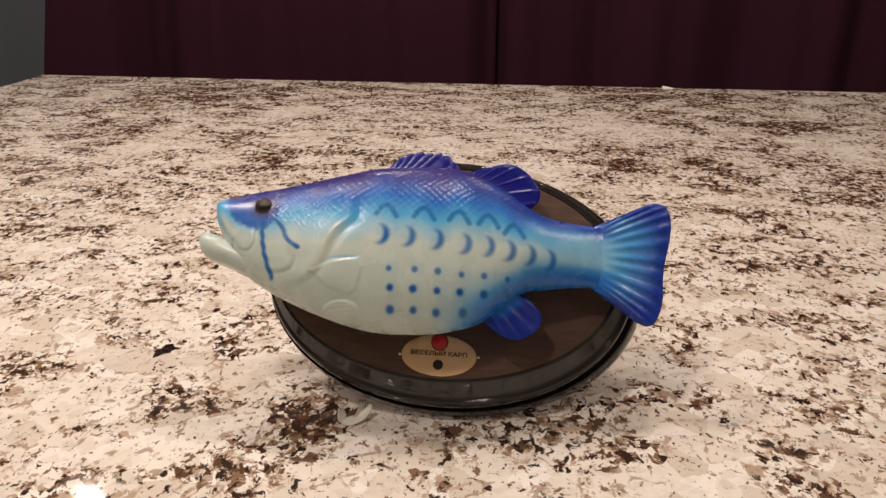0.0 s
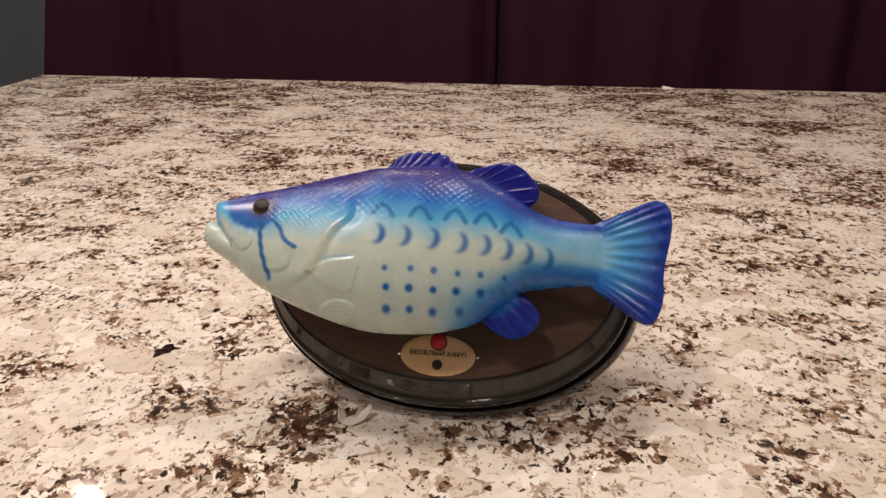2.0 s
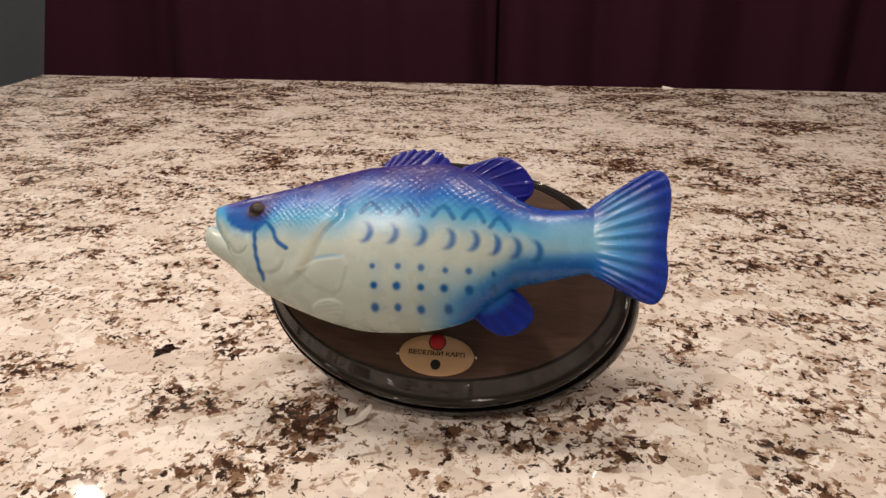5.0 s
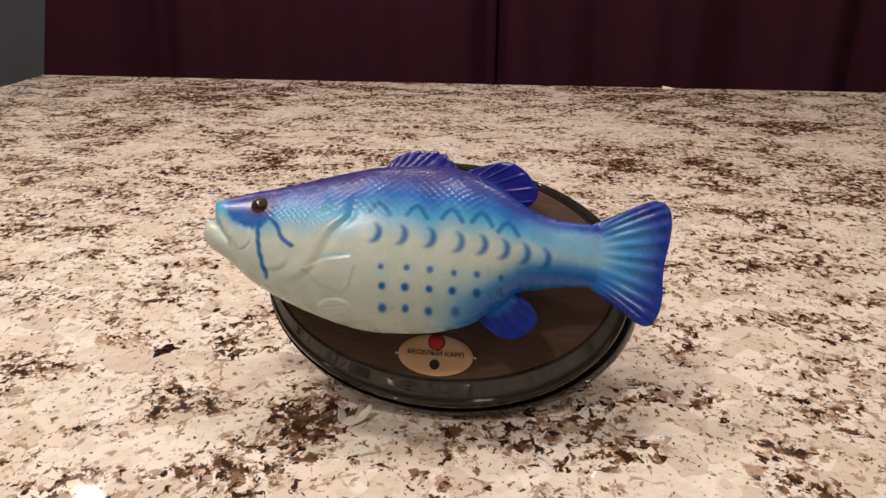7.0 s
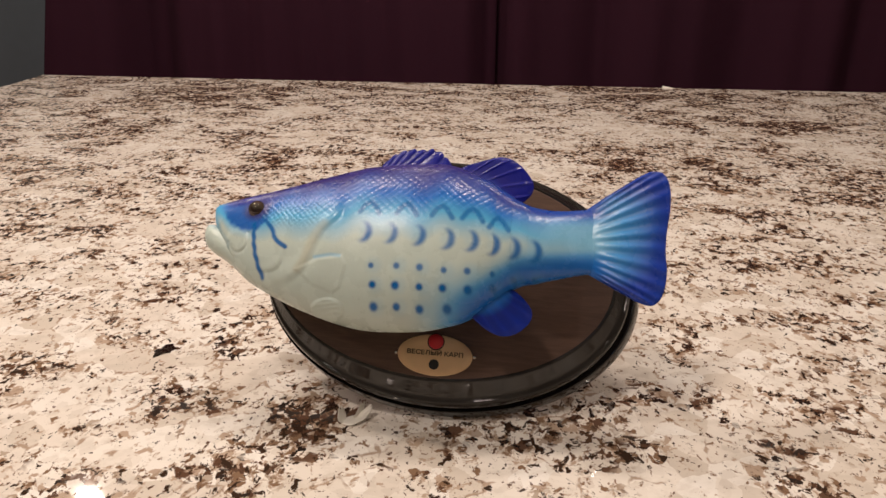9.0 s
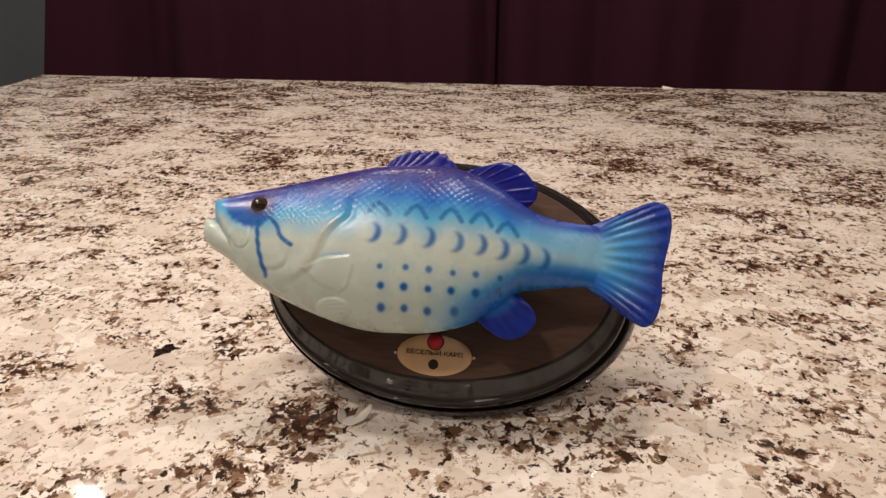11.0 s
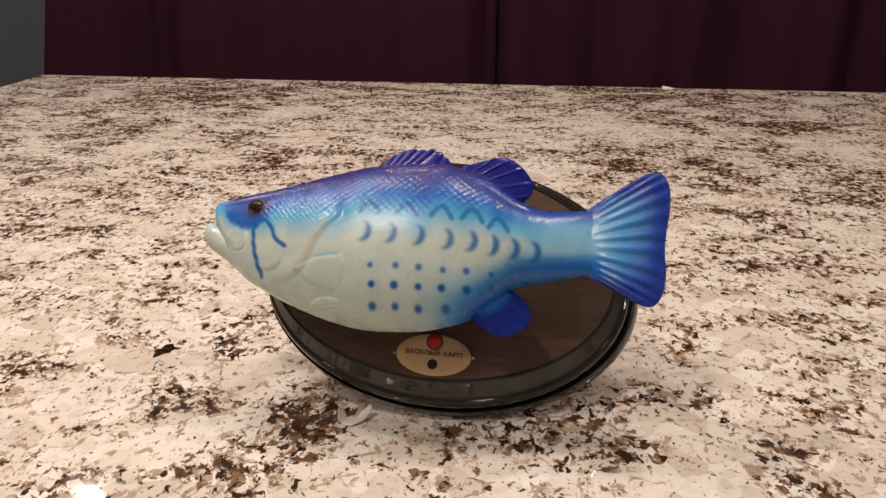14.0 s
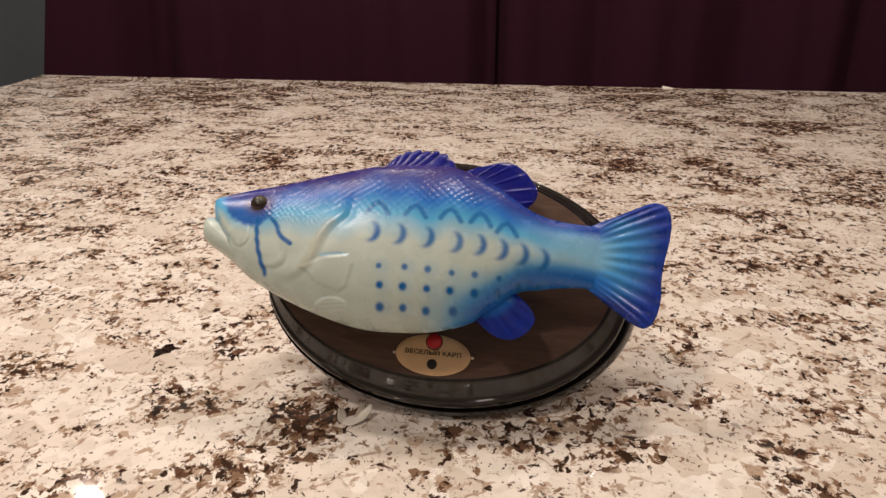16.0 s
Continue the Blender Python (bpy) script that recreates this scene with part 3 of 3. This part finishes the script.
def fin_mesh(name, base, edge, nu, nv, rays, t0, t1, paint_fn, ray_h=0.0006, sharp=2.0, scallop=0.0, sunk=0.0, fall=1.0, blend=0.4, oval_root=False):
    """A fin between its root line and its rim, thick t0 at the root and t1 at the rim, with raised rays."""
    B, E = smooth_curve(base, nu), smooth_curve(edge, nu)
    verts, cols, along = [], [], []
    for side in (1, -1):
        for i in range(nu):
            u = i / (nu - 1)
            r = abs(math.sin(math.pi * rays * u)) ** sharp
            for j in range(nv):
                w = j / (nv - 1)
                reach = w * (1 + scallop * (r - 0.5))
                x, y = B[i] * (1 - reach) + E[i] * reach
                border = min(1.0, 6 * u, 6 * (1 - u), 5 * (1 - w)) if w > 0.02 else min(1.0, 6 * u, 6 * (1 - u))
                z = (t0 * (1 - w) ** fall + t1 * (1 - (1 - w) ** fall)) * (1 - sunk * (1 - step(w, 0.0, 0.22))) * (0.35 + 0.65 * math.sin(1.5708 * max(border, 0))) + ray_h * r * step(w, 0.08, 0.45) * (1 - 0.5 * step(w, 0.8, 1.0))
                if oval_root:
                    q = float(step(w, 0.0, 0.5))
                    z *= (1 - q) * max(0.0, math.sin(math.pi * u)) ** 0.9 + q
                verts.append((x, y, ZF + side * z))
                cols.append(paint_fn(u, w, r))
                along.append((x, y, w))
    m = nu * nv
    faces = []
    for i in range(nu - 1):
        for j in range(nv - 1):
            a, b = i * nv + j, (i + 1) * nv + j
            faces.append((a, b, b + 1, a + 1))
            faces.append((m + a, m + a + 1, m + b + 1, m + b))
    loop = [i * nv for i in range(nu)] + [(nu - 1) * nv + j for j in range(1, nv)] + [i * nv + nv - 1 for i in range(nu - 2, -1, -1)] + [j for j in range(nv - 2, 0, -1)]
    for a, b in zip(loop, loop[1:] + loop[:1]):
        faces.append((a, m + a, m + b, b))
    me = mesh_of(name, verts, faces)
    bm = bmesh.new()
    bm.from_mesh(me)
    bmesh.ops.recalc_face_normals(bm, faces=bm.faces[:])
    bm.to_mesh(me)
    bm.free()
    ax, ay, aw = np.array(along).T
    ax = np.minimum(ax, 0.106)
    skin = paint(ax, np.clip(ay, BOT(ax) + 0.001, TOP(ax) - 0.001), np.zeros(len(ax)))
    fade = step(aw, 0.05, blend)[:, None]
    colour_mesh(me, skin * (1 - fade) + np.array(cols) * fade)
    return me


NAVY = np.array((0.008, 0.012, 0.22))


def dorsal_paint(u, w, r):
    k = min(1, w * 1.6)
    c = (0.4 * PURPLE + 0.6 * NAVY) * (1 - k) + NAVY * k
    # groove shade put into the colour: darker between the raised rays
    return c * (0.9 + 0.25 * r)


def anal_paint(u, w, r):
    k = min(1, w * 2.2)
    # rays brightened, hollows dimmed: relief shading painted in
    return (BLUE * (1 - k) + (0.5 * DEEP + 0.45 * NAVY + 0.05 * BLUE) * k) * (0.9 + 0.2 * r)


def tail_paint(u, w, r):
    k = float(step(w, 0.05 + 0.35 * math.sin(math.pi * min(1, u * 1.05)) ** 2, 0.55 + 0.45 * math.sin(math.pi * u) ** 1.5))
    edge = float(1 - step(min(u, 0.62 * (1 - u)), 0.02, 0.28))
    k = min(1.0, max(k, edge * 0.95))
    lite = (0.8 - 0.35 * min(1.0, w * 2)) * PALE + (0.2 + 0.35 * min(1.0, w * 2)) * BLUE
    # shading of the ribs is in the colour, darkest in the grooves
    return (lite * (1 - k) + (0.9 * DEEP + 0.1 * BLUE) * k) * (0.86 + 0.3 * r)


def jaw_mesh():
    xs = np.linspace(-0.1905, -0.136, 60)
    low = profile([(-0.1907, 0.0135), (-0.1896, 0.0070), (-0.1840, 0.0000), (-0.1707, -0.0074), (-0.160, -0.0146), (-0.150, -0.0184), (-0.135, -0.0184)])
    up = profile([(-0.1907, 0.0180), (-0.1890, 0.0208), (-0.184, 0.0208), (-0.178, 0.0184), (-0.165, 0.0110), (-0.135, 0.0)])
    wid = profile([(-0.1907, 0.0045), (-0.1880, 0.0092), (-0.180, 0.0122), (-0.165, 0.0140), (-0.150, 0.0140), (-0.135, 0.0130)])
    ang = np.linspace(0, 2 * np.pi, 72, endpoint=False)
    X, A = np.meshgrid(xs, ang, indexing="ij")
    mid, half = (up(X) + low(X)) / 2, (up(X) - low(X)) / 2
    rows = np.stack([X, mid + half * np.sin(A), ZF + wid(X) * np.sign(np.cos(A)) * np.abs(np.cos(A)) ** 0.7], axis=-1)
    v, f = rings(list(rows), True, True)
    me = mesh_of("lower_jaw", v, f)
    k = (0.5 * step(np.sin(A), 0.4, 0.95) * (1 - step(X, -0.186, -0.17)))[..., None]
    cols = (CREAM * (1 - k) + (0.6 * PALE + 0.4 * CREAM) * k).reshape(-1, 3)
    colour_mesh(me, np.vstack([cols, cols[0], cols[-1]]))
    return me


PLAQUE = Matrix.Translation((0.0078, 0.5785, 0.0816)) @ pose(0, 0, 0, 0, 0, -1.77) @ pose(0, 0, 0, 90 - 39.12)
ROLL = -4.09
HINGES = (0.036, 0.049, 0.062, 0.075, 0.088, 0.101)
PIVOT = (-0.0564, 0.0, 0.030)


def writing(text, width, parent, m):
    cu = bpy.data.curves.new("lettering", "FONT")
    cu.body, cu.size, cu.extrude, cu.align_x, cu.align_y = text, 1.0, 0.02, "CENTER", "CENTER"
    tmp = new("lettering", cu)
    bpy.context.view_layer.update()
    me = bpy.data.meshes.new_from_object(tmp.evaluated_get(bpy.context.evaluated_depsgraph_get()))
    bpy.data.objects.remove(tmp)
    xs = [v.co.x for v in me.vertices]
    k = width / (max(xs) - min(xs))
    me.transform(Matrix.Diagonal((k, 0.86 * k, 0.006, 1)))
    # thicken the strokes with copies set a hair aside and below
    bm = bmesh.new()
    for dx, dy, dz in ((0, 0, 0), (0.00010, 0, -0.00002), (-0.00010, 0, -0.00004), (0, 0.00007, -0.00006), (0, -0.00007, -0.00008)):
        shifted = me.copy()
        shifted.transform(Matrix.Translation((dx, dy, dz)))
        bm.from_mesh(shifted)
        bpy.data.meshes.remove(shifted)
    me = bm
    ob = part("lettering", me, INK, parent, "dark printed capital letters")
    ob.matrix_local = m
    return ob


def disc(cx, cy, r, z0, z1, dome=0.0, n=40):
    rows = [oval(r, r, z0, n, cx, cy), oval(r, r, z1 - 0.0004, n, cx, cy), oval(r * 0.94, r * 0.94, z1, n, cx, cy), oval(r * 0.5, r * 0.5, z1 + dome * 0.8, n, cx, cy), oval(r * 0.05, r * 0.05, z1 + dome, n, cx, cy)]
    return rings(rows, True, True)


def singing_fish():
    toy = thing("singing_fish", "blue and cream rubber novelty fish on a dark oval plaque", "novelty fish", PLAQUE @ pose(0, 0, 0, 0, 0, ROLL))
    # plaque
    def skin(name, prof, start, end):
        return mesh_of(name, *rings([oval(a, b, z, 220, cx, cy) for a, b, cx, cy, z in prof], start, end))

    base = part("plaque", skin("plaque", [(0.1490, 0.1022, 0.0010, 0.0020, 0.0), (0.1522, 0.1054, 0.0010, 0.0020, 0.0005), (0.1532, 0.1072, 0.0010, 0.0020, 0.0020), (0.1531, 0.1071, 0.0009, 0.0020, 0.0032), (0.1520, 0.1060, -0.0002, 0.0020, 0.0070),
                (0.1510, 0.1049, -0.0012, 0.0020, 0.0098), (0.1506, 0.1045, -0.0017, 0.0020, 0.0107), (0.1502, 0.1041, -0.0020, 0.0020, 0.0109), (0.1496, 0.1036, -0.0025, 0.0020, 0.0104), (0.1490, 0.1032, -0.0028, 0.0020, 0.0088), (0.130, 0.085, -0.0030, 0.0020, 0.0080)], True, True), LIP, toy, "dark oval plastic plaque base")
    bevel = [(1.0, 0.0078), (1.0, 0.0125), (0.985, 0.0148), (0.96, 0.0168), (0.93, 0.0183), (0.89, 0.0197), (0.85, 0.0205), (0.81, 0.0210), (0.77, 0.02125), (0.73, 0.0213), (0.69, 0.02137), (0.64, 0.0216), (0.58, 0.0222), (0.50, 0.0232), (0.40, 0.0246), (0.25, 0.0268), (0.1, 0.0289), (0.04, 0.0299), (0.0, 0.0303), (-0.03, 0.0304), (-0.07, 0.0301), (-0.4, 0.0285)]
    inner, outer = np.array((0.1378, 0.0884, -0.0075, 0.0070)), np.array((0.1478, 0.1026, -0.0035, 0.0025))
    part("bevel_frame", skin("bevel_frame", [(*(inner + (outer - inner) * k), z) for k, z in bevel], False, False), PLASTIC, base, "glossy dark plastic bevelled rim")
    part("face_panel", skin("face_panel", [(0.1365, 0.0871, -0.0075, 0.0070, 0.0280), (0.1363, 0.0869, -0.0075, 0.0070, 0.0297), (0.1350, 0.0856, -0.0075, 0.0070, 0.0300), (0.08, 0.045, -0.0075, 0.0070, 0.0301)], False, True), WOOD, base, "dark brown wood-grain printed panel")
    leg = box(-0.03, -0.006, 0.0, 0.03, 0.0, 0.098, 0.002)
    bmesh.ops.transform(leg, matrix=pose(0, 0.055, 0.0, 180 + 12, 0, 0), verts=leg.verts[:])
    part("stand_leg", leg, LIP, base)
    # label
    cx, cy = -0.0072, -0.0617
    plate = part("label_plate", mesh_of("label_plate", *rings([oval(0.0290 - r, 0.0160 - r, z, 96, cx, cy) for r, z in [(0, 0.0298), (0, 0.0309), (0.0006, 0.0315), (0.006, 0.0316)]], False, True)), BRASS, toy, "gold oval label with dark lettering")
    writing("ВЕСЕЛЫЙ КАРП", 0.0432, plate, pose(cx, cy + 0.0012, 0.0319))
    part("button", mesh_of("button", *disc(-0.0073, -0.0514, 0.0058, 0.0310, 0.0340, 0.0012)), RED, plate, "red plastic push button")
    part("button_ring", mesh_of("button_ring", *rings([oval(r, r, z, 40, -0.0073, -0.0514) for r, z in [(0.0067, 0.0312), (0.0066, 0.0322), (0.0060, 0.0323), (0.0058, 0.0316)]])), BLACK, plate)
    part("sensor", mesh_of("sensor", *disc(-0.0074, -0.0690, 0.0040, 0.0310, 0.0319, 0.0)), BLACK, plate, "round black light sensor")
    for sx, sy in ((cx - 0.0303, cy - 0.0006), (cx + 0.0305, cy + 0.0008)):
        part("stud", mesh_of("stud", *disc(sx, sy, 0.0014, 0.0296, 0.0308, 0.0006, 16)), STUD, plate)
    # fish
    fish = part("fish_body", body_piece("fish_body", NOSE, HINGES[0], 0.00045), RUBBER, toy, "cream belly, blue sides and purple scaly back")
    segs = []
    ends = (*HINGES[1:], END)
    for i, (xa, xb) in enumerate(zip(HINGES, ends)):
        segs.append(part("tail_joint" if i < len(HINGES) - 1 else "tail_stem", body_piece("tail_joint", xa, xb, 0.0008, 0.012), RUBBER, fish))
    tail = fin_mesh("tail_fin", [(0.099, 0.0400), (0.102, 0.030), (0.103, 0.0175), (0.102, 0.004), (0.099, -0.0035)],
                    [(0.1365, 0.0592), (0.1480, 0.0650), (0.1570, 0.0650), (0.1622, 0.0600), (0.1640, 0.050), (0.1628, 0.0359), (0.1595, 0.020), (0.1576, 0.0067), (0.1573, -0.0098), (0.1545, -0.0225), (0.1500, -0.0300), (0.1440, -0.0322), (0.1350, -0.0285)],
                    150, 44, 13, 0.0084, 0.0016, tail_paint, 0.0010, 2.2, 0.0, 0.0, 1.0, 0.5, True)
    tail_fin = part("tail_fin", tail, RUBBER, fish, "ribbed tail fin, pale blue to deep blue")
    d1 = fin_mesh("dorsal_fin", [(-0.0610, 0.0700), (-0.0535, 0.0715), (-0.0445, 0.0725), (-0.0315, 0.0735), (-0.0020, 0.0740)],
                  [(-0.0580, 0.0765), (-0.0515, 0.0845), (-0.0440, 0.0893), (-0.0348, 0.0920), (-0.0260, 0.0915), (-0.0183, 0.0925), (-0.0094, 0.0882), (-0.0030, 0.0815)], 150, 30, 8, 0.0060, 0.0016, dorsal_paint, 0.0006, 1.0, 0.10, 0.0, 2.0)
    part("dorsal_fin", d1, RUBBER, fish, "short ribbed purple-blue back fin")
    d2 = fin_mesh("dorsal_fin", [(0.0020, 0.0720), (0.0090, 0.0700), (0.0170, 0.0665), (0.0270, 0.0610), (0.0480, 0.0485)],
                  [(0.0060, 0.0792), (0.0176, 0.0837), (0.0319, 0.0882), (0.0400, 0.0880), (0.0480, 0.0842), (0.0550, 0.0775), (0.0609, 0.0683), (0.0605, 0.0600), (0.0555, 0.0535)], 260, 40, 6, 0.0034, 0.0018, dorsal_paint, 0.0006, 14.0, 0.0, 0.0, 1.0)
    part("dorsal_fin", d2, FIN_RUBBER, fish, "rounded ribbed deep blue back fin")
    an = fin_mesh("anal_fin", [(0.0165, -0.0330), (0.028, -0.0265), (0.0395, -0.0185), (0.0465, -0.0135)],
                  [(0.0240, -0.0392), (0.0342, -0.0467), (0.0448, -0.0504), (0.0550, -0.0483), (0.0640, -0.0403), (0.0660, -0.0317), (0.0605, -0.0232), (0.0525, -0.0165)], 150, 36, 7, 0.0070, 0.0016, anal_paint, 0.00045, 3.0, 0.0, 0.0, 2.2, 0.45)
    part("anal_fin", an, FIN_RUBBER, fish, "rounded ribbed deep blue belly fin")
    jaw = part("lower_jaw", jaw_mesh(), RUBBER, fish, "cream lower jaw")
    # eye
    bm = bmesh.new()
    bmesh.ops.create_uvsphere(bm, u_segments=40, v_segments=24, radius=1.0, matrix=Matrix.Translation((-0.1463, 0.0305, ZF + 0.0178)) @ Matrix.Diagonal((0.0068, 0.0068, 0.0050, 1)))
    for f in bm.faces:
        f.smooth = True
    part("eye", bm, EYE_RING, fish, "glossy dark brown eye")
    bm = bmesh.new()
    bmesh.ops.create_uvsphere(bm, u_segments=40, v_segments=24, radius=1.0, matrix=Matrix.Translation((-0.1463, 0.0305, ZF + 0.0190)) @ Matrix.Diagonal((0.0055, 0.0055, 0.0044, 1)))
    for f in bm.faces:
        f.smooth = True
    part("pupil", bm, EYE_DARK, fish, "black glossy pupil")
    return toy, fish, segs, tail_fin, jaw


# ---- scraps on the counter ----
def scrap():
    th = thing("plastic_scrap", "small curled scrap of thin white plastic on granite", "scrap", pose(-0.069, 0.509, 0, 0, 0, 8))

    def curl(name, pts, rise, wide, turn):
        verts, faces = [], []
        n, k = 18, 7
        c = smooth_curve(pts, n)
        for side in (0, 1):
            for i in range(n):
                u = i / (n - 1)
                w = wide * math.sin(math.pi * (0.08 + 0.88 * u)) ** 0.7
                for j in range(k):
                    v = j / (k - 1) - 0.5
                    verts.append((c[i][0] + turn * v * w, c[i][1] + v * w, 0.0006 + rise * u * u + 0.35 * rise * v * v * 4 * u + side * 0.0004))
        m = n * k
        for i in range(n - 1):
            for j in range(k - 1):
                a, b = i * k + j, (i + 1) * k + j
                faces += [(a, a + 1, b + 1, b), (m + a, m + b, m + b + 1, m + a + 1)]
        loop = [i * k for i in range(n)] + [(n - 1) * k + j for j in range(1, k)] + [i * k + k - 1 for i in range(n - 2, -1, -1)] + list(range(k - 2, 0, -1))
        faces += [(a, b, m + b, m + a) for a, b in zip(loop, loop[1:] + loop[:1])]
        part(name, mesh_of(name, [(0.85 * a, 0.85 * b, 0.85 * c) for a, b, c in verts], faces), SCRAP, th)

    curl("flap", [(-0.013, -0.003), (-0.002, -0.004), (0.010, -0.003)], 0.003, 0.015, 0.1)
    curl("flap", [(-0.002, -0.004), (0.006, -0.002), (0.016, 0.003)], 0.009, 0.0095, -0.5)
    curl("flap", [(-0.011, -0.003), (-0.0125, -0.001), (-0.0135, 0.001)], 0.0105, 0.0085, 0.9)
    curl("flap", [(0.001, 0.000), (0.004, 0.003), (0.0075, 0.006)], 0.011, 0.0085, 1.0)


def back_chip():
    ob = part("plastic_scrap", mesh_of("plastic_scrap", [(-0.010, -0.007, 0.0003), (0.020, -0.006, 0.0003), (0.016, 0.007, 0.0003), (-0.009, 0.007, 0.0003), (-0.008, -0.003, 0.0055), (0.010, -0.001, 0.0016), (0.006, 0.004, 0.0016), (-0.008, 0.003, 0.0055)],
              [(0, 3, 2, 1), (4, 5, 6, 7), (0, 1, 5, 4), (1, 2, 6, 5), (2, 3, 7, 6), (3, 0, 4, 7)], False), SCRAP)
    ob.matrix_world = pose(0.548, 1.893, 0, 0, 0, TURN)
    tagged(ob, "small white paper scrap at the counter's far edge", "scrap")


def mica_chip():
    bm = bmesh.new()
    bmesh.ops.create_icosphere(bm, subdivisions=4, radius=1.0, matrix=Matrix.Diagonal((0.0072, 0.0100, 0.0010, 1)))
    for v in bm.verts:
        k = 1 + 0.75 * noise.noise(v.co * 170 + Vector((3, 1, 7))) + 0.35 * noise.noise(v.co * 480 + Vector((1, 4, 2)))
        v.co.x, v.co.y = v.co.x * k + 0.25 * v.co.y, v.co.y * k
        v.co.z = max(v.co.z * (1 + 0.5 * noise.noise(v.co * 600)), 0.0)
    ob = part("stone_chip", bm, EYE_DARK)
    ob.matrix_world = pose(-0.256, 0.617, 0.0002)
    tagged(ob, "glossy black mineral chip set in the granite", "stone chip")


room()
counter()
curtain()
for lx, ly, lw in LAMPS:
    downlight_trim(lx, ly)
TOY, FISH, SEGS, TAIL, JAW = singing_fish()
scrap()
back_chip()
mica_chip()

# ---- movement ----
# spells in which the tail is swung out: middle of the swing out, middle of the swing back
SPELLS = [(0.44, 0.95), (1.47, 1.77), (2.29, 2.58), (3.09, 3.39), (3.96, 4.28), (4.78, 5.08), (5.60, 5.90), (6.42, 6.72), (7.27, 7.57), (8.11, 8.39),
          (8.92, 9.23), (9.75, 10.04), (10.57, 10.87), (11.41, 11.69), (12.26, 12.55), (13.07, 13.39), (13.92, 14.20), (14.75, 15.05), (15.56, 15.87)]
SWING = 0.055


def swings():
    rows = [(0.0, 0.0)]
    for a, b in SPELLS:
        rows += [(a - SWING, 0.0), (a, 0.5), (a + SWING, 1.0), (b - SWING, 1.0), (b, 0.5), (b + SWING, 0.0)]
    return rows + [(16.0, 0.0)]


def fish_pose(t, s):
    rest = float(np.interp(t, (0.0, 0.3, 1.2, 3.5, 7.0, 16.0), (3.4, 2.2, 1.4, 1.0, 0.0, -0.2)))
    yaw = rest * (1 - 0.7 * s) - 5.7 * s
    return Matrix.Translation(PIVOT) @ pose(0, 0, 0, 0, yaw, 0) @ Matrix.Translation((-PIVOT[0], 0, -PIVOT[2]))


def bend_pose(count, s):
    m = Matrix.Identity(4)
    for h in HINGES[:count]:
        m = m @ Matrix.Translation((h, 0.018, ZF)) @ pose(0, 0, 0, 0, -2.5 * s, 0.78 * s) @ Matrix.Translation((-h, -0.018, -ZF))
    return m


def motions():
    walk(TOY, [(t, PLAQUE @ pose(dx, 0, 0, 0, 0, ROLL + r)) for t, dx, r in ((0, 0.0016, 0.9), (3.5, 0.0008, 0.45), (7, 0, 0), (11.5, -0.0006, -0.4), (16, -0.0011, -0.8))])
    rows = swings()
    walk(FISH, [(t, fish_pose(t, s)) for t, s in rows])
    for i, ob in enumerate(SEGS):
        walk(ob, [(t, bend_pose(i + 1, s)) for t, s in rows])
    walk(TAIL, [(t, bend_pose(len(HINGES), s)) for t, s in rows])
    jaw = [(0, 12), (0.1, 3.5), (0.2, 1), (0.4, 0.5), (3.3, 0), (3.5, 4), (3.7, 0.5), (4.0, 0), (16.0, 0)]
    hinge = (-0.142, -0.006, ZF)
    walk(JAW, [(t, Matrix.Translation(hinge) @ pose(0, 0, 0, 0, 0, a) @ Matrix.Translation([-c for c in hinge])) for t, a in jaw])


motions()
